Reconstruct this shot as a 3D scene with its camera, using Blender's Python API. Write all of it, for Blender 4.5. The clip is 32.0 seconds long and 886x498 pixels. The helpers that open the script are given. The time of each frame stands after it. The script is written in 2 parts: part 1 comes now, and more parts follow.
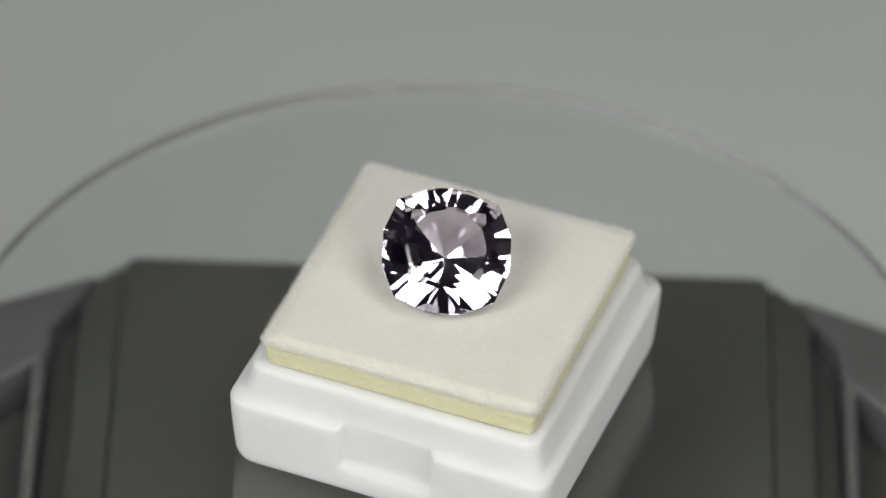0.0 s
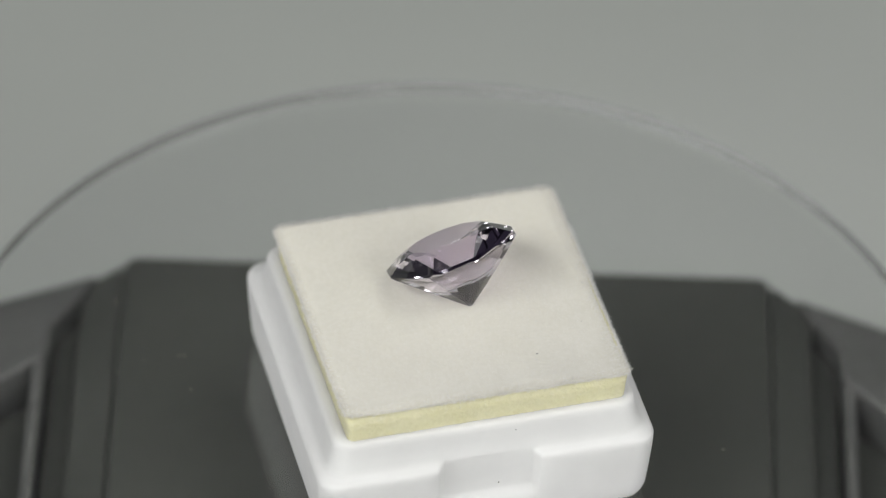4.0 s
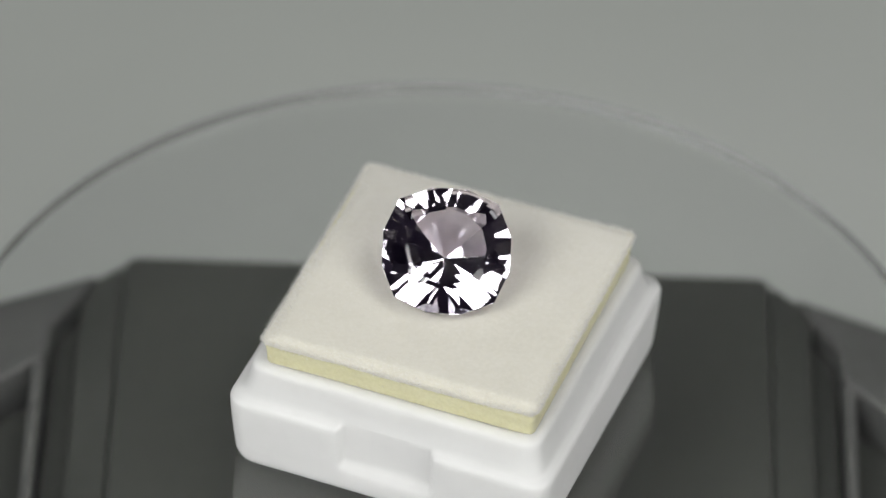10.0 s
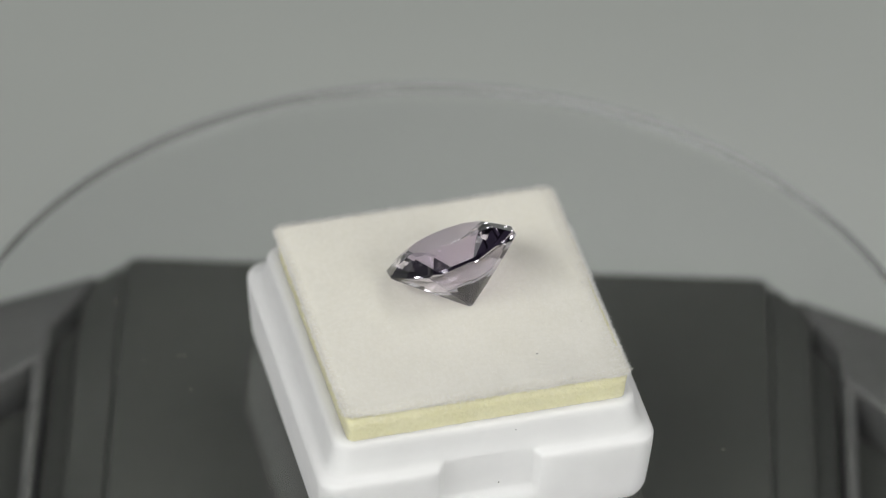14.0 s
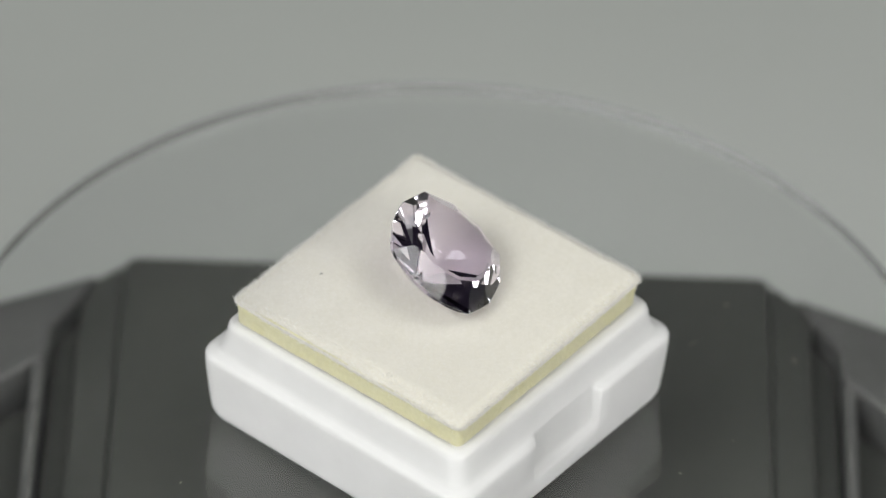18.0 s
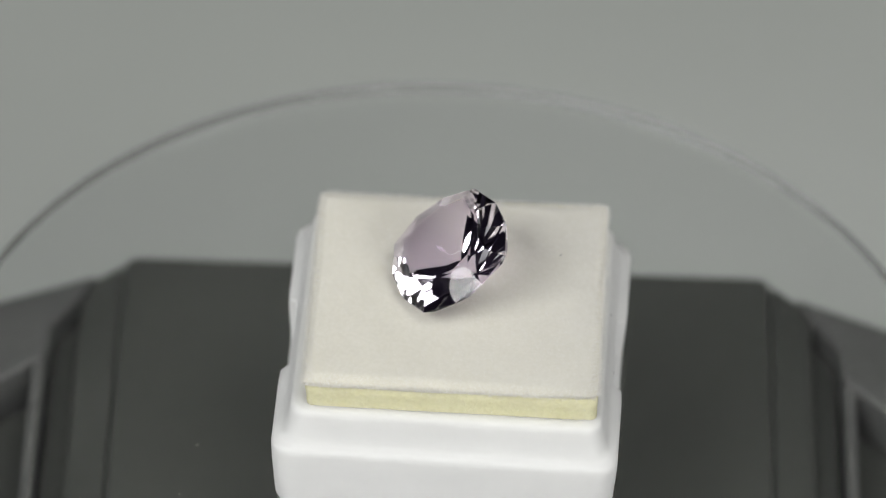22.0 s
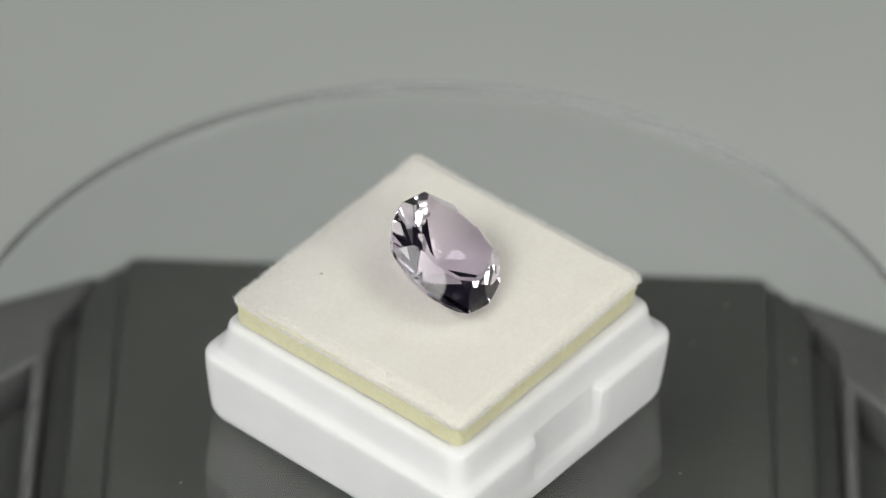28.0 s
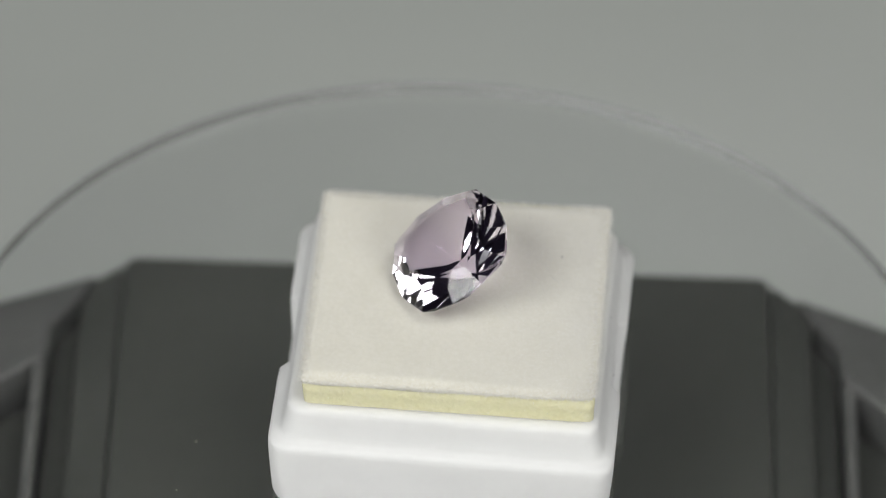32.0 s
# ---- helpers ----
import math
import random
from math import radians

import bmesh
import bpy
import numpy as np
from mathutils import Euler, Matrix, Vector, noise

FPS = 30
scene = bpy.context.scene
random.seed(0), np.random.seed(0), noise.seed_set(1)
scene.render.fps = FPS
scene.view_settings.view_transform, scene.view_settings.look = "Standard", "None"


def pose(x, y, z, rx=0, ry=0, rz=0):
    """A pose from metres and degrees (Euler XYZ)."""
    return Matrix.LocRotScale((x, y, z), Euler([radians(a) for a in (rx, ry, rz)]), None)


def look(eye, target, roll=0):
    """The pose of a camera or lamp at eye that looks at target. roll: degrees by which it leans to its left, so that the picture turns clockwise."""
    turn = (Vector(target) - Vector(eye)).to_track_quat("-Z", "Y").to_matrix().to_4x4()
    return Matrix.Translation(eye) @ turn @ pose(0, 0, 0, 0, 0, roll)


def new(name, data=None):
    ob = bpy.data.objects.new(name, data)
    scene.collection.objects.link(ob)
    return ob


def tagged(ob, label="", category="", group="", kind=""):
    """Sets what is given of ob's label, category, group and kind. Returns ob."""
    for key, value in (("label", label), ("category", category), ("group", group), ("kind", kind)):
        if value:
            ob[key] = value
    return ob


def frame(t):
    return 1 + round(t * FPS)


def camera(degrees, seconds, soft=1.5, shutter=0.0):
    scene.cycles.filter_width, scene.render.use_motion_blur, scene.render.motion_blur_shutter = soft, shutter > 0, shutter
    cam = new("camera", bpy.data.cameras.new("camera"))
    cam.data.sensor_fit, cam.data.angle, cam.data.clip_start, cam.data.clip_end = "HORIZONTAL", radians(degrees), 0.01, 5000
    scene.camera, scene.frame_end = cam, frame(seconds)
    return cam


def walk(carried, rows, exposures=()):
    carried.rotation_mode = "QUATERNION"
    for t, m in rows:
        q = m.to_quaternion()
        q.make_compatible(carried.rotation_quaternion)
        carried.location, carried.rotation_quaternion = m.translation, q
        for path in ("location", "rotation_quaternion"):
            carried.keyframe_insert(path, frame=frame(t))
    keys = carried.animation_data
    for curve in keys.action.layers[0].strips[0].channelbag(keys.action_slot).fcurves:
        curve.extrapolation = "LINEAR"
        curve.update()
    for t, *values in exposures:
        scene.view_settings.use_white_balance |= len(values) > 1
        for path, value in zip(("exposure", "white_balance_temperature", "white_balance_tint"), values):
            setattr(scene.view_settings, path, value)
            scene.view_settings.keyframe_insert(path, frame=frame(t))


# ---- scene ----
# One unit of the plan is a millimetre; MM turns it into metres. The glass disc's top lies at height ZD, its axis is x = y = 0.
MM = 0.001
ZD = 0.045
TURN = -36.0                      # degrees a second, seen from above
SECONDS = 32.0

# ---- camera ----
cam = camera(8.054, SECONDS, soft=1.1)
EYE = Vector((0, -421.7 * MM, 390.56 * MM + ZD))
AIM = EYE + 0.5665 * Vector((-0.000871, 0.750394, -0.660990))
VIEW = look(EYE, AIM, 1.924)
# the picture's brightness follows the white box as it turns: stops at each half second of a turn
STOPS = [0.134, 0.156, -0.046, -0.07, 0.156, 0.305, 0.284, 0.156, 0.178, 0.305, 0.305, 0.242, 0.112, 0.112, 0.263, 0.346, 0.305, 0.068, -0.023, 0.023]
GAIN = -0.02
walk(cam, [(0.0, VIEW), (SECONDS, VIEW)], [(i / 2, GAIN + STOPS[i % 20]) for i in range(int(SECONDS * 2) + 1)])
cam.data.dof.use_dof = True
cam.data.dof.focus_distance = 0.5595
cam.data.dof.aperture_fstop = 18.0

# ---- light ----
world = bpy.data.worlds.new("world")
scene.world = world
world.use_nodes = True
world.node_tree.nodes["Background"].inputs[0].default_value = (0.9, 0.95, 1.0, 1)
world.node_tree.nodes["Background"].inputs[1].default_value = 0.05


def area_lamp(name, eye, target, sx, sy, watts, colour):
    data = bpy.data.lights.new(name, "AREA")
    data.shape, data.size, data.size_y, data.energy, data.color = "RECTANGLE", sx, sy, watts, colour
    ob = new(name, data)
    ob.matrix_basis = look(eye, target)
    return ob


# three diffuser panels: azimuth from the camera's side and height in degrees, width and height in metres
for name, around, above, width, tall, watts, colour in (
        ("lamp_panel_left", -42, 45, 0.44, 0.30, 3.1, (1.0, 1.0, 0.985)),
        ("lamp_panel_right", 36, 32, 0.34, 0.32, 1.64, (1.0, 0.99, 0.965)),
        ("lamp_panel_top", 50, 66, 0.32, 0.30, 1.3, (1.0, 1.0, 0.98))):
    a, e = math.radians(around), math.radians(above)
    eye = Vector((math.sin(a) * math.cos(e), -math.cos(a) * math.cos(e), math.sin(e))) * 0.75 + Vector((0, 0, 0.06))
    area_lamp(name, eye, (0, 0, 0.06), width, tall, watts, colour)


# ---- materials ----
class Nodes:
    def __init__(self, name):
        self.mat = bpy.data.materials.new(name)
        self.mat.use_nodes = True
        self.tree = self.mat.node_tree
        self.bsdf = self.tree.nodes["Principled BSDF"]
        self.pos = self.tree.nodes.new("ShaderNodeTexCoord").outputs["Object"]

    def put(self, key, value):
        socket = self.bsdf.inputs[key]
        if hasattr(value, "links"):
            self.tree.links.new(value, socket)
        else:
            socket.default_value = (*value, 1) if key.endswith("Color") else value

    def noise(self, scale, detail=4.0, rough=0.55):
        n = self.tree.nodes.new("ShaderNodeTexNoise")
        n.inputs["Scale"].default_value, n.inputs["Detail"].default_value = scale, detail
        n.inputs["Roughness"].default_value = rough
        self.tree.links.new(self.pos, n.inputs["Vector"])
        return n.outputs["Fac"]

    def ramp(self, fac, stops):
        n = self.tree.nodes.new("ShaderNodeValToRGB")
        el = n.color_ramp.elements
        while len(el) < len(stops):
            el.new(0.5)
        for e, (at, c) in zip(el, stops):
            e.position, e.color = at, (*c, 1)
        self.tree.links.new(fac, n.inputs["Fac"])
        return n.outputs["Color"]

    def mix(self, a, b, fac):
        n = self.tree.nodes.new("ShaderNodeMix")
        n.data_type = "RGBA"
        for key, value in ((6, a), (7, b), (0, fac)):
            if hasattr(value, "links"):
                self.tree.links.new(value, n.inputs[key])
            else:
                n.inputs[key].default_value = (*value, 1) if isinstance(value, tuple) else value
        return n.outputs[2]

    def bump(self, height, strength, distance):
        n = self.tree.nodes.new("ShaderNodeBump")
        n.inputs["Strength"].default_value, n.inputs["Distance"].default_value = strength, distance
        self.tree.links.new(height, n.inputs["Height"])
        self.tree.links.new(n.outputs["Normal"], self.bsdf.inputs["Normal"])


def grained(name, dark, light, scale, rough, bump_scale, bump_strength, bump_distance, fine=None):
    m = Nodes(name)
    colour = m.ramp(m.noise(scale), [(0.3, dark), (0.7, light)])
    if fine:
        colour = m.mix(colour, m.ramp(m.noise(fine, 2), [(0.35, dark), (0.65, light)]), 0.5)
    m.put("Base Color", colour)
    m.put("Roughness", m.ramp(m.noise(scale * 3), [(0.3, (rough * 0.85,) * 3), (0.7, (rough * 1.15,) * 3)]))
    m.bump(m.noise(bump_scale, 3), bump_strength, bump_distance)
    return m


paper = grained("grey_paper", (0.408, 0.43, 0.405), (0.438, 0.46, 0.435), 9, 0.85, 1500, 0.15, 0.0001).mat
# unseen room surfaces, tinted violet so the stone's dark facets take that hue
wall_violet = grained("wall_violet", (0.115, 0.092, 0.155), (0.14, 0.112, 0.185), 3, 0.8, 200, 0.1, 0.0005).mat
dim_violet = grained("dim_violet", (0.105, 0.08, 0.15), (0.13, 0.1, 0.18), 3, 0.8, 200, 0.1, 0.0005).mat

n = grained("white_plastic", (0.80, 0.803, 0.795), (0.835, 0.838, 0.83), 220, 0.58, 900, 0.06, 0.00005)
n.put("Subsurface Weight", 0.85)
n.put("Subsurface Radius", (1.0, 1.0, 1.0))
n.put("Subsurface Scale", 0.003)
n.put("Specular IOR Level", 0.35)
white_plastic = n.mat

# base plastic again, colour lightened for the light its wings and ridges catch
lit_wing_plastic = grained("lit_wing_plastic", (0.072, 0.074, 0.070), (0.092, 0.094, 0.090), 60, 0.45, 2500, 0.04, 0.00003, 700).mat
dark_plastic = grained("dark_plastic", (0.042, 0.0445, 0.0395), (0.052, 0.0545, 0.049), 60, 0.40, 2500, 0.04, 0.00003, 700).mat

n = grained("velvet", (0.765, 0.742, 0.648), (0.83, 0.807, 0.717), 260, 0.95, 3200, 0.25, 0.0001, 2400)
n.put("Subsurface Weight", 0.6)
n.put("Subsurface Radius", (1.0, 1.0, 1.0))
n.put("Subsurface Scale", 0.0012)
n.put("Sheen Weight", 0.25)
n.put("Sheen Roughness", 0.6)
velvet = n.mat
n = grained("velvet_fibre", (0.95, 0.94, 0.91), (0.98, 0.97, 0.945), 500, 0.8, 3000, 0.05, 0.0001)
tree = n.tree
thin = tree.nodes.new("ShaderNodeBsdfTranslucent")
blend = tree.nodes.new("ShaderNodeMixShader")
blend.inputs[0].default_value = 0.5
thin.inputs["Color"].default_value = (0.97, 0.96, 0.93, 1)
tree.links.new(n.bsdf.outputs[0], blend.inputs[1])
tree.links.new(thin.outputs[0], blend.inputs[2])
tree.links.new(blend.outputs[0], tree.nodes["Material Output"].inputs["Surface"])
fibre = n.mat

n = grained("yellow_foam", (0.74, 0.71, 0.45), (0.83, 0.80, 0.55), 420, 0.8, 2600, 0.8, 0.0002, 2600)
n.put("Subsurface Weight", 0.5)
n.put("Subsurface Radius", (1.0, 1.0, 0.7))
n.put("Subsurface Scale", 0.0006)
foam = n.mat

m = Nodes("clear_glass")
m.put("Base Color", (0.985, 0.992, 0.988))
m.put("Roughness", 0.0)
m.put("IOR", 1.54)
m.put("Transmission Weight", 1.0)
clear_glass = m.mat

m = Nodes("ground_glass")
m.put("Base Color", (0.07, 0.075, 0.07))
m.put("Roughness", 0.6)
m.put("Specular IOR Level", 0.2)
m.put("IOR", 1.49)
m.put("Transmission Weight", 0.55)
ground_glass = m.mat

m = Nodes("amethyst")
m.put("Base Color", (0.938, 0.875, 0.995))
m.put("Roughness", 0.0)
m.put("IOR", 1.55)
m.put("Transmission Weight", 1.0)
amethyst = m.mat

# foam_glint: a brightened foam colour for the painted-in sparkle
foam_glint = grained("foam_glint", (0.86, 0.84, 0.66), (0.93, 0.91, 0.76), 900, 0.15, 2000, 0.2, 0.0001).mat
dust_grey = grained("dust", (0.22, 0.21, 0.19), (0.32, 0.31, 0.28), 900, 0.9, 2000, 0.2, 0.0001).mat
grime = grained("grime", (0.03, 0.028, 0.025), (0.06, 0.055, 0.05), 900, 0.9, 2000, 0.2, 0.0001).mat


# ---- mesh helpers ----
def part(name, bm, material, parent=None, label="", smooth=False):
    bmesh.ops.recalc_face_normals(bm, faces=bm.faces)
    mesh = bpy.data.meshes.new(name)
    for f in bm.faces:
        f.smooth = smooth
    bm.to_mesh(mesh)
    bm.free()
    mesh.materials.append(material)
    ob = new(name, mesh)
    ob.parent = parent
    if label:
        ob["label"] = label
    return ob


def prism(outline, z0, z1, bevel=0.0, segments=2):
    """A slab over a convex outline in millimetres."""
    bm = bmesh.new()
    low = [bm.verts.new((x * MM, y * MM, z0 * MM)) for x, y in outline]
    top = [bm.verts.new((x * MM, y * MM, z1 * MM)) for x, y in outline]
    bm.faces.new(low), bm.faces.new(top)
    k = len(outline)
    for i in range(k):
        bm.faces.new((low[i], low[(i + 1) % k], top[(i + 1) % k], top[i]))
    bmesh.ops.recalc_face_normals(bm, faces=bm.faces)
    if bevel:
        bmesh.ops.bevel(bm, geom=bm.edges[:] + bm.verts[:], offset=bevel * MM, segments=segments, profile=0.5, affect="EDGES")
    return bm


def slab(x0, x1, y0, y1, z0, z1, bevel=0.0):
    return prism([(x0, y0), (x1, y0), (x1, y1), (x0, y1)], z0, z1, bevel)


def lathe(profile, steps):
    """A solid of revolution about z; profile of (radius, z) in millimetres from the axis round to the axis."""
    bm = bmesh.new()
    rings = []
    for r, z in profile:
        if r == 0:
            rings.append([bm.verts.new((0, 0, z * MM))])
        else:
            rings.append([bm.verts.new((r * MM * math.cos(2 * math.pi * i / steps), r * MM * math.sin(2 * math.pi * i / steps), z * MM)) for i in range(steps)])
    for a, b in zip(rings, rings[1:]):
        for i in range(steps):
            j = (i + 1) % steps
            if len(a) == 1:
                bm.faces.new((a[0], b[i], b[j]))
            elif len(b) == 1:
                bm.faces.new((a[i], a[j], b[0]))
            else:
                bm.faces.new((a[i], a[j], b[j], b[i]))
    return bm


def empty(name, label, category, at=(0, 0, 0), kind=""):
    ob = new(name)
    ob.empty_display_size = 0.01
    ob.matrix_basis = pose(*at)
    return tagged(ob, label, category, kind=kind)


# ---- the table and the added, unseen room round it ----
bm = bmesh.new()
COVE = [(y, 0.0) for y in (-1.2, -0.6, -0.3, 0.0, 0.2, 0.3)] + [(0.3 + 0.25 * math.sin(a), 0.25 - 0.25 * math.cos(a)) for a in [math.pi / 24 * i for i in range(1, 13)]] + [(0.55, 0.28)]
rows = [[bm.verts.new((x, y, z)) for x in (-1.2, -0.4, 0.0, 0.4, 1.2)] for y, z in COVE]
for a, b in zip(rows, rows[1:]):
    for i in range(4):
        bm.faces.new((a[i], a[i + 1], b[i + 1], b[i]))
ground = part("ground", bm, paper, smooth=True)
tagged(ground, "plain grey paper sweep lying flat and curving up behind", "backdrop", kind="structure")


def wall(name, x0, x1, y0, y1, z0, z1, material, label):
    ob = part(name, slab(x0 * 1000, x1 * 1000, y0 * 1000, y1 * 1000, z0 * 1000, z1 * 1000), material)
    return tagged(ob, label, "wall" if name != "ceiling" else "ceiling", kind="structure")


wall("wall_west", -1.3, -1.2, -1.3, 1.3, -0.05, 1.6, wall_violet, "plain unseen wall of the dim room, tinted violet for the stone")
wall("wall_east", 1.2, 1.3, -1.3, 1.3, -0.05, 1.6, wall_violet, "plain unseen wall of the dim room, tinted violet for the stone")
wall("wall_north", -1.2, 1.2, 1.2, 1.3, -0.05, 1.6, wall_violet, "plain unseen wall of the dim room, tinted violet for the stone")
wall("wall_south", -1.2, 1.2, -1.3, -1.2, -0.05, 1.6, dim_violet, "plain unseen dark wall, tinted violet for the stone")
wall("ceiling", -1.3, 1.3, -1.3, 1.3, 1.6, 1.7, wall_violet, "plain unseen ceiling of the dim room, tinted violet for the stone")
wall("floor", -1.3, 1.3, -1.3, 1.3, -0.15, -0.05, dim_violet, "plain unseen dark floor below the paper, tinted violet")

# ---- the turntable's dark base ----
base = empty("turntable", "dark grey plastic turntable with stepped sides", "turntable", (0, 0, ZD))
TOP = -15.0
part("top_plate", prism([(-31.2, -45), (31.2, -45), (31.2, 34.1), (30.2, 34.8), (-30.2, 34.8), (-31.2, 34.1)], -44, TOP, 0.4), dark_plastic, base)
for s in (-1, 1):
    def side(outline):
        return [(s * x, y) for x, y in outline]

    bm = bmesh.new()
    ring = [(31.3, -45), (35.2, -45), (35.2, 31.6), (31.3, 34.0)]
    low = [bm.verts.new((s * x * MM, y * MM, -44 * MM)) for x, y in ring]
    top = [bm.verts.new((s * x * MM, y * MM, z * MM)) for (x, y), z in zip(ring, (TOP - 0.3, TOP - 1.4, TOP - 1.4, TOP - 0.3))]
    bm.faces.new(low), bm.faces.new(top)
    for i in range(4):
        bm.faces.new((low[i], low[(i + 1) % 4], top[(i + 1) % 4], top[i]))
    bmesh.ops.recalc_face_normals(bm, faces=bm.faces)
    bmesh.ops.bevel(bm, geom=bm.edges[:] + bm.verts[:], offset=0.3 * MM, segments=2, profile=0.5, affect="EDGES")
    part("side_bevel", bm, dark_plastic, base)
    part("groove", prism(side([(35.3, -45), (37.7, -45), (37.7, 24.6), (35.3, 31.3)]), -44, TOP - 3.6, 0.2), dark_plastic, base)
    part("wing", prism(side([(37.8, 21.0), (58, 1.5), (58, 20.0), (43, 28.2), (33.6, 32.6), (37.8, 25.0)]), -44, TOP - 0.4, 0.5), lit_wing_plastic, base)
    part("ridge", prism(side([(38.2, 21.2), (37.9, 20.0), (58, 0.0), (58, 1.8)]), -44, TOP + 0.5, 0.5, 3), lit_wing_plastic, base)
    part("ridge", prism(side([(38.0, -45), (39.2, -45), (39.2, 20.4), (38.0, 20.4)]), -44, TOP, 0.45, 3), lit_wing_plastic, base)
    part("recess_panel", prism(side([(39.2, -45), (58, -45), (58, 0.5), (39.2, 19.5)]), -44, TOP - 5.0, 0.3), dark_plastic, base)
part("hub", lathe([(0, TOP - 2), (7, TOP - 2), (7, -2.4), (0, -2.4)], 48), dark_plastic, base)

# ---- the turning glass disc ----
R_DISC = 46.03
disc = empty("turntable_disc", "clear round glass turntable disc with a ground edge", "turntable disc")
whole = lathe([(0, -2.3), (R_DISC - 0.22, -2.3), (R_DISC - 0.22, 0), (0, 0)], 256)
bmesh.ops.recalc_face_normals(whole, faces=whole.faces)
bmesh.ops.delete(whole, geom=[f for f in whole.faces if abs(f.normal.z) < 0.5], context="FACES")
plate_mesh = bpy.data.meshes.new("glass_plate")
whole.to_mesh(plate_mesh)
whole.free()
plate_mesh.materials.append(clear_glass)
glass_plate = new("glass_plate", plate_mesh)
glass_plate.parent = disc
edge = part("ground_edge", lathe([(R_DISC - 0.22, -2.3), (R_DISC - 0.06, -2.24), (R_DISC, -2.1), (R_DISC, -0.2), (R_DISC - 0.06, -0.06), (R_DISC - 0.22, 0)], 256), ground_glass, disc, "ground glass edge")
for f in edge.data.polygons:
    if f.normal.dot(Vector((f.center.x, f.center.y, 0))) < 0:
        f.flip()
for ob in (glass_plate, edge):
    ob.visible_shadow = False

# ---- the gem box ----
PHI = 69.58
BOX = Matrix.Translation((0.24 * MM, 0.78 * MM, 0)) @ pose(0, 0, 0, 0, 0, PHI)
gem_box = empty("gem_box", "small square white plastic gem box without its lid", "box")


def ring_points(half, r):
    """A rounded square, as (x, y, face) with extra stations beside the notches; face 0 is +x, 2 is -x."""
    out = []
    stations = [-0.86, -0.6, -0.40, -0.315, -0.305, -0.295, -0.285, -0.275, -0.265, -0.1, 0.1, 0.265, 0.275, 0.285, 0.295, 0.305, 0.315, 0.40, 0.6, 0.86]
    for face in range(4):
        a = math.pi / 2 * face
        for s in stations:
            x, y = half, s * (half - r) / 0.86 if abs(s) > 0.5 else s * 15.2
            out.append((x * math.cos(a) - y * math.sin(a), x * math.sin(a) + y * math.cos(a), face))
        for i in range(1, 8):
            b = a + math.pi / 2 * i / 8
            cx, cy = (half - r) * math.cos(a) - (half - r) * math.sin(a), (half - r) * math.sin(a) + (half - r) * math.cos(a)
            out.append((cx + r * math.cos(b), cy + r * math.sin(b), -1))
    return out


def rings(profile):
    bm = bmesh.new()
    made = []
    for half, r, z in profile:
        row = []
        for x, y, face in ring_points(half, r):
            if face in (0, 2) and z < 8.15:
                across = max(0.0, min(1.0, (4.95 - abs(y)) / 1.1))
                up = max(0.0, min(1.0, (z - 2.5) / 1.5))
                deep = (across * across * (3 - 2 * across)) * (up * up * (3 - 2 * up))
                x -= deep * math.copysign(max(0.0, half - 14.5), x)
            row.append(bm.verts.new(BOX @ Vector((x * MM, y * MM, z * MM))))
        made.append(row)
    k = len(made[0])
    for a, b in zip(made, made[1:]):
        for i in range(k):
            bm.faces.new((a[i], a[(i + 1) % k], b[(i + 1) % k], b[i]))
    return bm, made


bm, made = rings([(13.6, 1.2, 0.0), (14.3, 1.6, 0.02), (14.72, 1.8, 0.22), (14.92, 1.9, 0.6), (15.08, 1.9, 1.2), (15.18, 1.85, 2.6), (15.2, 1.85, 2.9), (15.22, 1.8, 3.1), (15.23, 1.8, 3.3), (15.24, 1.8, 3.5), (15.25, 1.8, 3.7), (15.26, 1.8, 3.9), (15.3, 1.8, 4.35), (15.38, 1.8, 5.5), (15.44, 1.8, 6.9),
                  (15.45, 1.8, 7.32), (15.36, 1.8, 7.6), (15.12, 1.8, 7.79), (14.8, 1.75, 7.9), (14.6, 1.7, 8.02), (14.45, 1.65, 8.18), (14.32, 1.6, 8.5), (14.16, 1.6, 9.0), (14.03, 1.6, 9.6), (13.94, 1.55, 10.3), (13.86, 1.5, 10.65), (13.72, 1.45, 10.88), (13.5, 1.4, 10.99), (13.1, 1.3, 11.04), (12.7, 1.2, 11.03), (12.42, 1.1, 10.95), (12.26, 1.0, 10.6), (12.2, 1.0, 3.0)])
bm.faces.new(made[0])
bm.faces.new(made[-1])
part("tub", bm, white_plastic, gem_box, smooth=True)

# ---- the foam pad with its velvet top: squeezed by the tub below, it flares above the rim ----
PAD = Matrix.Translation((0.25 * MM, 0.92 * MM, 0)) @ pose(0, 0, 0, 0, 0, PHI + 0.8)
pad = empty("foam_pad", "square yellow foam pad topped with white fuzzy velvet", "foam pad")
PAD_TOP = 14.35


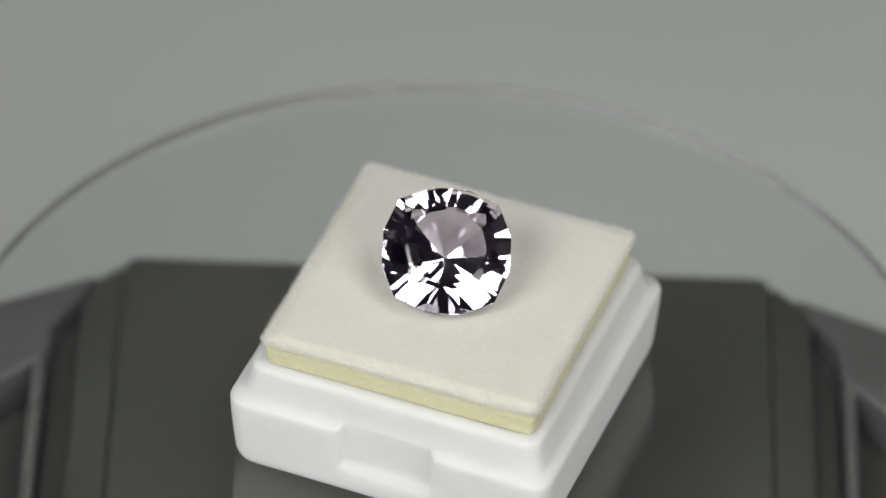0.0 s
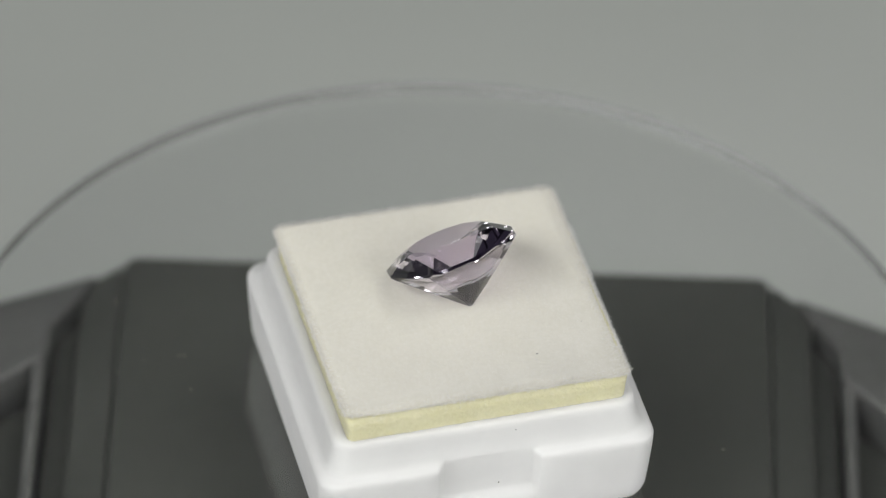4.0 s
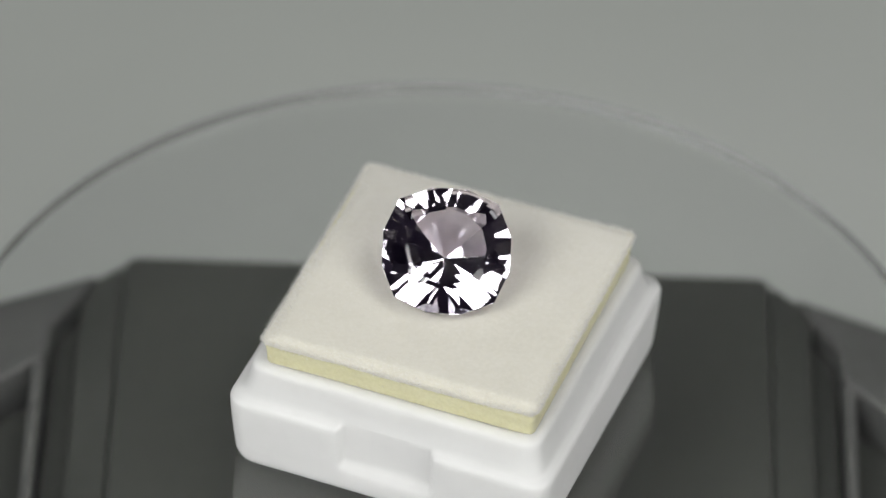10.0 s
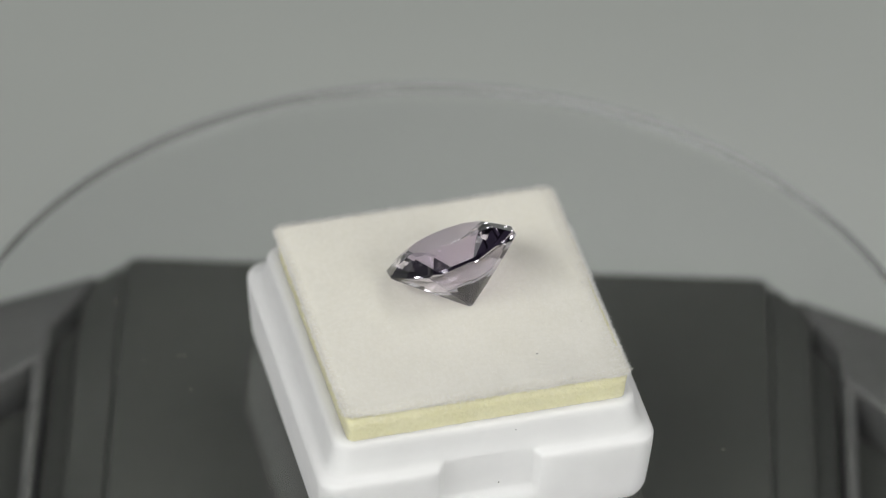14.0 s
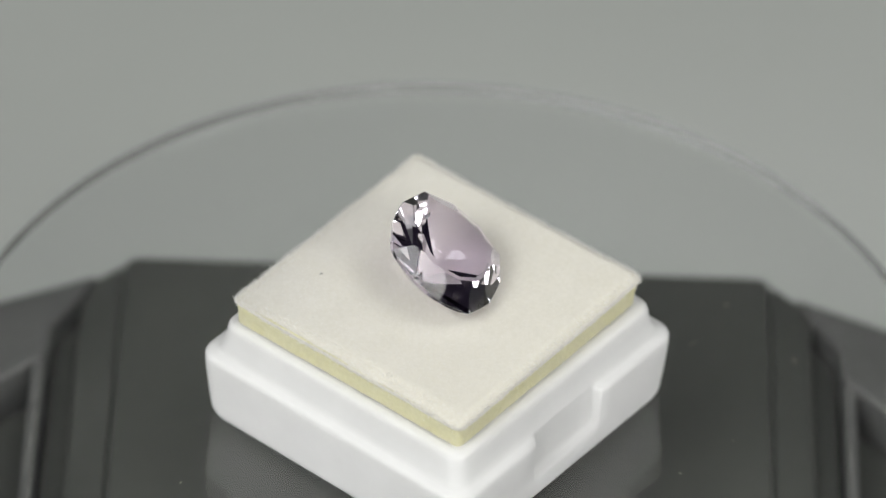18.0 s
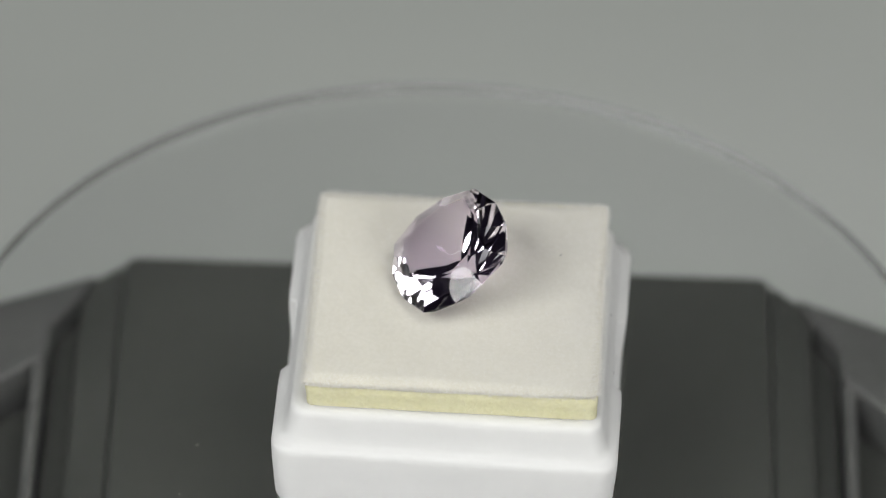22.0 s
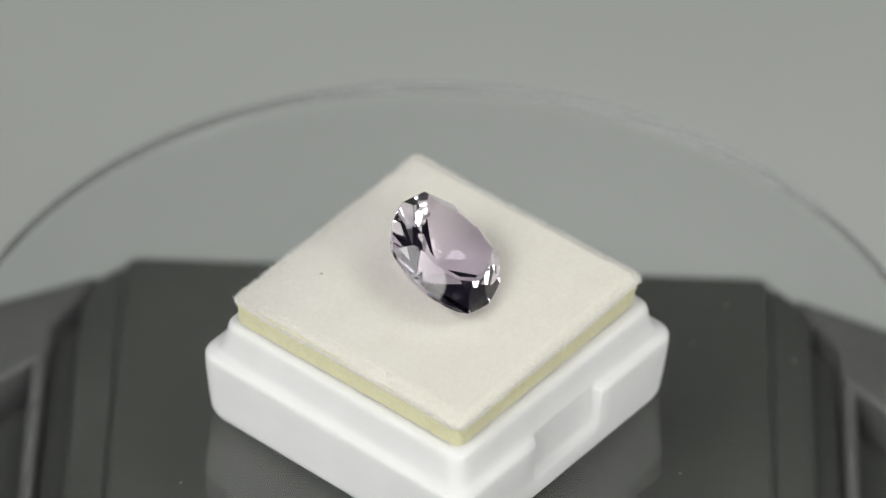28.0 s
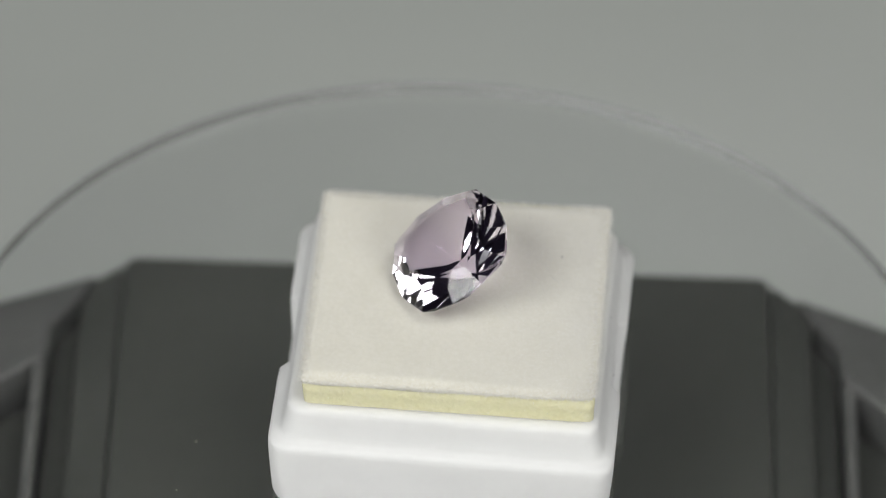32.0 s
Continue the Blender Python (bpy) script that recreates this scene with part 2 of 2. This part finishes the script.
def cushion(half, z0, z1, r, cut, wobble, seed, inset, lift, fall=0.0, power=2.0, grow=(0, 0, 0, 0)):
    """A square slab whose sides wander a little; inset: how far the top draws in on the sides +x, +y, -x, -y; lift: how much higher its lower edge lies there; fall: how much the top sinks towards +x and +y; power: how late it rolls over to the top; grow: how far each side stands out."""
    bm = bmesh.new()
    levels = 8
    made = []
    k = 4 * cut
    for j in range(levels + 1):
        f = j / levels
        roll = max(0.0, (f - 0.2) / 0.8) ** power
        row = []
        for i in range(k):
            face, s = divmod(i, cut)
            x, y = half, (2 * s / cut - 1) * half
            a = math.pi / 2 * face
            x, y = x * math.cos(a) - y * math.sin(a), x * math.sin(a) + y * math.cos(a)
            d = max(0.0, math.hypot(max(0, abs(x) - half + r), max(0, abs(y) - half + r)) - r)
            l = math.hypot(x, y)
            x, y = x * (1 - d / l), y * (1 - d / l)
            u, v = x / half, y / half
            x += u * (grow[0] if u > 0 else grow[2])
            y += v * (grow[1] if v > 0 else grow[3])
            x -= u * roll * (inset[0] if u > 0 else inset[2])
            y -= v * roll * (inset[1] if v > 0 else inset[3])
            w = noise.noise(Vector((x * 0.9, y * 0.9, f * 1.3 + seed))) * wobble + noise.noise(Vector((x * 0.23, y * 0.23, seed))) * wobble * 1.2
            z = z0 + (z1 - z0 - fall * (0.4 + 0.4 * u + 0.3 * v)) * f
            if j == 0:
                z += noise.noise(Vector((x * 0.35, y * 0.35, seed + 9))) * 0.16 + noise.noise(Vector((x * 1.6, y * 1.6, seed + 4))) * 0.08
            z += (1 - f) * (lift[0 if u > 0 else 2] * abs(u) ** 4 + lift[1 if v > 0 else 3] * abs(v) ** 4)
            row.append(bm.verts.new(PAD @ Vector((x * (1 + w / l) * MM, y * (1 + w / l) * MM, z * MM))))
        made.append(row)
    for a, b in zip(made, made[1:]):
        for i in range(k):
            bm.faces.new((a[i], a[(i + 1) % k], b[(i + 1) % k], b[i]))
    for e in bm.faces.new(made[0]).edges:
        e.smooth = False
    last = made[-1]
    for share, rise in ((0.985, 0.03), (0.965, 0.045), (0.93, 0.045)):      # the flat top, ringed so that only its rim is rounded
        row = []
        for vert in made[-1]:
            p = PAD.inverted() @ vert.co
            row.append(bm.verts.new(PAD @ Vector((p.x * share, p.y * share, p.z + rise * MM))))
        for i in range(k):
            bm.faces.new((last[i], last[(i + 1) % k], row[(i + 1) % k], row[i]))
        last = row
    middle = bm.verts.new(PAD @ Vector((0, 0, (z1 + 0.045) * MM)))
    for i in range(k):
        bm.faces.new((last[i], last[(i + 1) % k], middle))
    return bm


foam_block = part("foam_block", cushion(12.56, 3.2, 13.66, 0.6, 90, 0.05, 3.0, (-0.05, -0.35, -0.35, -0.3), (0, 0, 0, 0), power=4.0, grow=(0.45, 0.05, 0.08, 0.16)), foam, pad, "pale yellow open-cell foam", smooth=True)
cover = part("velvet_cover", cushion(13.06, 13.30, PAD_TOP, 0.6, 90, 0.07, 7.0, (0.85, 1.30, 0.70, 0.72), (0.42, 0.0, 0.0, 0.30), 0.45), velvet, pad, "white velvet layer with a fuzzy cut edge", smooth=True)


def fibres(count, length, thick, place):
    verts, faces = [], []
    for _ in range(count):
        p, way = place()
        p, way = PAD @ (p * MM), PAD.to_3x3() @ way
        l = length * random.uniform(0.5, 1.3) * MM
        cross = way.cross(Vector((random.gauss(0, 1), random.gauss(0, 1), random.gauss(0, 1)))).normalized() * thick * MM
        bend = Vector((random.gauss(0, 1), random.gauss(0, 1), random.gauss(0, 1))) * 0.22 * l
        k = len(verts)
        verts += [p - cross, p + cross, p + way * l * 0.55 + bend + cross * 0.8, p + way * l * 0.55 + bend - cross * 0.8, p + way * l + bend * 0.4]
        faces += [(k, k + 1, k + 2, k + 3), (k + 3, k + 2, k + 4)]
    mesh = bpy.data.meshes.new("fibres")
    mesh.from_pydata([tuple(v) for v in verts], [], faces)
    mesh.materials.append(fibre)
    return mesh


CHAMFER = [PAD.inverted() @ v.co / MM for v in cover.data.vertices]
AROUND = 360


def edge_fibre():
    j, i = random.choice((1, 1, 2, 2, 3, 3, 4, 5, 6, 7)), random.randrange(AROUND)
    a, b = CHAMFER[j * AROUND + i], CHAMFER[(j + 1) * AROUND + (i + 1) % AROUND]
    p = a.lerp(b, random.random())
    out = Vector((p.x, 0, 0)) if abs(p.x) > abs(p.y) else Vector((0, p.y, 0))
    out = out.normalized() * 0.8 + Vector((p.x, p.y, 0)).normalized() * 0.2
    way = out + Vector((random.gauss(0, 0.35), random.gauss(0, 0.35), random.gauss(0.35, 0.3)))
    return p, way.normalized() * random.choice((0.4, 0.7, 1.0))


def top_fibre():
    p = Vector((random.uniform(-12.5, 12.5), random.uniform(-12.5, 12.5), PAD_TOP))
    p.z += 0.03 - 0.45 * (0.4 + 0.4 * p.x / 13.1 + 0.3 * p.y / 13.1) * max(abs(p.x), abs(p.y)) / 12.5
    return p, Vector((random.gauss(0, 0.7), random.gauss(0, 0.7), 0.75)).normalized()


for name, mesh in (("edge_fuzz", fibres(21000, 0.40, 0.014, edge_fibre)), ("nap", fibres(30000, 0.16, 0.008, top_fibre))):
    ob = new(name, mesh)
    ob.parent = pad
    tagged(ob, "short white velvet fibres", kind="stuff")

# ---- the gemstone ----
G_TILT, G_AZ, G_PHASE = 35.32, -85.05, 40.07
R_SIDE, R_CORNER = 5.94, 6.348
GEM = Matrix.Translation((-0.17 * MM, 0.215 * MM, 18.68 * MM)) @ pose(0, 0, 0, 0, 0, G_AZ) @ pose(0, 0, 0, 0, G_TILT, 0)


def gemstone():
    corner = [(R_CORNER if k % 3 == 0 else R_SIDE, math.radians(G_PHASE + 30 * k)) for k in range(12)]
    pts = [Vector((r * math.cos(a), r * math.sin(a), 0)) for r, a in corner]
    chance = random.Random(11)
    bm = bmesh.new()
    bmesh.ops.create_cube(bm, size=30)

    def cut(point, normal, slack=0.0):
        """slack: degrees by which a hand-laid facet may lean from its true slope."""
        if slack:
            normal = (normal + Vector((chance.gauss(0, 1), chance.gauss(0, 1), chance.gauss(0, 1))) * math.radians(slack)).normalized()
        geom = bm.verts[:] + bm.edges[:] + bm.faces[:]
        res = bmesh.ops.bisect_plane(bm, geom=geom, dist=1e-5, plane_co=point, plane_no=normal, clear_outer=True)
        edges = [e for e in res["geom_cut"] if isinstance(e, bmesh.types.BMEdge)]
        if len(edges) > 2:
            bmesh.ops.contextual_create(bm, geom=edges)

    up = Vector((0, 0, 1))
    outs = []
    for k in range(12):
        a, b = pts[k], pts[(k + 1) % 12]
        out = (b - a).cross(up).normalized()
        outs.append(((a + b) / 2, out))
        cut(a, out)
    cut(Vector((0, 0, 1.58)), up)                       # table
    GT, GB = 0.16, -0.20                                # the girdle's upper and lower height
    for mid, out in outs:                               # crown mains over the girdle's sides
        ang = math.radians(33.5)
        cut(mid + up * GT, out * math.sin(ang) + up * math.cos(ang))
    for k in range(12):                                 # crown facets over the girdle's corners
        out = pts[k].normalized()
        ang = math.radians(29.0)
        cut(pts[k] + up * (GT + 0.13), out * math.sin(ang) + up * math.cos(ang), 0.8)
    for k in range(12):                                 # stars round the table
        way = Vector((math.cos(math.radians(G_PHASE + 30 * k)), math.sin(math.radians(G_PHASE + 30 * k)), 0))
        ang = math.radians(17.0)
        cut(way * 3.40 + up * 1.58, way * math.sin(ang) + up * math.cos(ang))
    depth = 5.286
    for mid, out in outs:                               # pavilion mains that meet in the culet
        culet = Vector((0, 0, -depth))
        edge = mid + up * GB
        run = edge.dot(out)
        ang = math.atan2(depth + GB, run)
        cut(edge, out * math.sin(ang) - up * math.cos(ang), 0.8)
    for k in range(12):                                 # pavilion facets between the mains, towards the corners
        out = pts[k].normalized()
        ang = math.atan(1.017 * (depth + GB) / pts[k].length)
        cut(Vector((0, 0, -depth)), out * math.sin(ang) - up * math.cos(ang), 0.8)
    for k in range(12):                                 # pavilion breaks below the girdle's corners
        out = pts[k].normalized()
        ang = math.radians(43.2 if k % 3 else 41.4)
        cut(pts[k] + up * (GB + 0.16), out * math.sin(ang) - up * math.cos(ang), 0.9)
    bmesh.ops.transform(bm, matrix=GEM @ Matrix.Scale(MM, 4), verts=bm.verts)
    return bm


def facets(name, whole, keep, material, parent):
    """The faces of a cut stone whose slope lies in a span, as a part of their own."""
    bm = whole.copy()
    low, high = keep
    bmesh.ops.delete(bm, geom=[f for f in bm.faces if not low <= f.normal.dot(AXIS) < high], context="FACES")
    mesh = bpy.data.meshes.new(name)
    bm.to_mesh(mesh)
    bm.free()
    mesh.materials.append(material)
    ob = new(name, mesh)
    ob.parent = parent
    return ob


AXIS = GEM.to_3x3() @ Vector((0, 0, 1))
stone = gemstone()
bmesh.ops.recalc_face_normals(stone, faces=stone.faces)
gem = empty("gemstone", "pale lilac faceted cushion-cut gemstone resting tilted on velvet", "gemstone")
for name, keep, material in (("table", (0.999, 2), amethyst), ("crown", (0.05, 0.999), amethyst), ("girdle", (-0.05, 0.05), amethyst), ("pavilion", (-2, -0.05), amethyst)):
    facets(name, stone, keep, material, gem)
stone.free()

# ---- dust and specks ----
def flecks(name, places, material, parent, label):
    """Small crooked flakes, each at (x, y, z, size) in millimetres, joined."""
    bm = bmesh.new()
    for x, y, z, size in places:
        spin, n = random.uniform(0, 6.28), random.randint(5, 7)
        low, top = [], []
        for i in range(n):
            a = 2 * math.pi * i / n
            r = size * random.uniform(0.5, 1.0)
            px, py = r * math.cos(a) * 1.6, r * math.sin(a) * 0.55
            q = (x + px * math.cos(spin) - py * math.sin(spin), y + px * math.sin(spin) + py * math.cos(spin))
            low.append(bm.verts.new((q[0] * MM, q[1] * MM, z * MM)))
            top.append(bm.verts.new(((q[0] * 0.7 + x * 0.3) * MM, (q[1] * 0.7 + y * 0.3) * MM, (z + size * 0.5) * MM)))
        bm.faces.new(low), bm.faces.new(top)
        for i in range(n):
            bm.faces.new((low[i], low[(i + 1) % n], top[(i + 1) % n], top[i]))
    ob = part(name, bm, material, parent, label)
    return tagged(ob, kind="stuff")


dust = [(17.4, -28.2, 0.01, 0.20), (17.0, -28.5, 0.01, 0.11), (16.1, -18.6, 0.01, 0.17), (16.5, -18.9, 0.01, 0.11), (19.5, -20.1, 0.01, 0.10), (18.1, -14.4, 0.01, 0.13), (-18.0, 18.7, 0.01, 0.14),
        (-0.7, 21.5, 0.01, 0.10), (-0.8, -23.0, 0.01, 0.12), (-9.7, -32.6, 0.01, 0.13), (22.4, -20.1, 0.01, 0.14), (5.0, -26.2, 0.01, 0.11)]
for _ in range(70):
    a, r = random.uniform(0, 2 * math.pi), 45 * math.sqrt(random.uniform(0.24, 0.95))
    dust.append((r * math.cos(a), r * math.sin(a), 0.01, random.uniform(0.03, 0.085)))
flecks("dust", dust, dust_grey, disc, "pale specks of dust")
flecks("lint", [(-1.9, 11.3, PAD_TOP - 0.2, 0.10), (-12.0, 3.5, PAD_TOP - 0.2, 0.04), (-7.7, 10.0, PAD_TOP - 0.2, 0.04)], grime, pad, "tiny dark specks of lint")

speck = bmesh.new()
bmesh.ops.create_icosphere(speck, subdivisions=1, radius=0.07 * MM, matrix=BOX @ Matrix.Translation((14.52 * MM, 1.05 * MM, 4.42 * MM)))
bmesh.ops.create_icosphere(speck, subdivisions=1, radius=0.06 * MM, matrix=BOX @ Matrix.Translation((13.98 * MM, 2.6 * MM, 10.0 * MM)))
part("grime", speck, grime, gem_box, "tiny dark specks of grime")

# pale beads set into the foam's cut sides to paint in its glints
beads = bmesh.new()
sides = [PAD.inverted() @ v.co / MM for v in foam_block.data.vertices if v.co.z > 11.0 * MM]
for _ in range(150):
    centre = random.choice(sides) + Vector((random.gauss(0, 0.06), random.gauss(0, 0.06), random.uniform(-0.9, 0.05)))
    bmesh.ops.create_icosphere(beads, subdivisions=1, radius=random.uniform(0.035, 0.08) * MM, matrix=PAD @ Matrix.Translation(centre * MM))
tagged(part("glint_beads", beads, foam_glint, pad, "tiny pale beads standing in for glints on the foam"), kind="stuff")

# ---- motion of all that stands on the disc ----
def motions():
    rows = []
    for i in range(int(SECONDS * 10) + 1):
        lead = 1.3 * (max(0.0, i / 10 - 28.0) / 4.0) ** 1.5         # it runs a little faster at the end
        rows.append((i / 10, pose(0, 0, ZD, 0, 0, TURN * i / 10 - lead)))
    for thing in (disc, gem_box, pad, gem):
        walk(thing, rows)


motions()
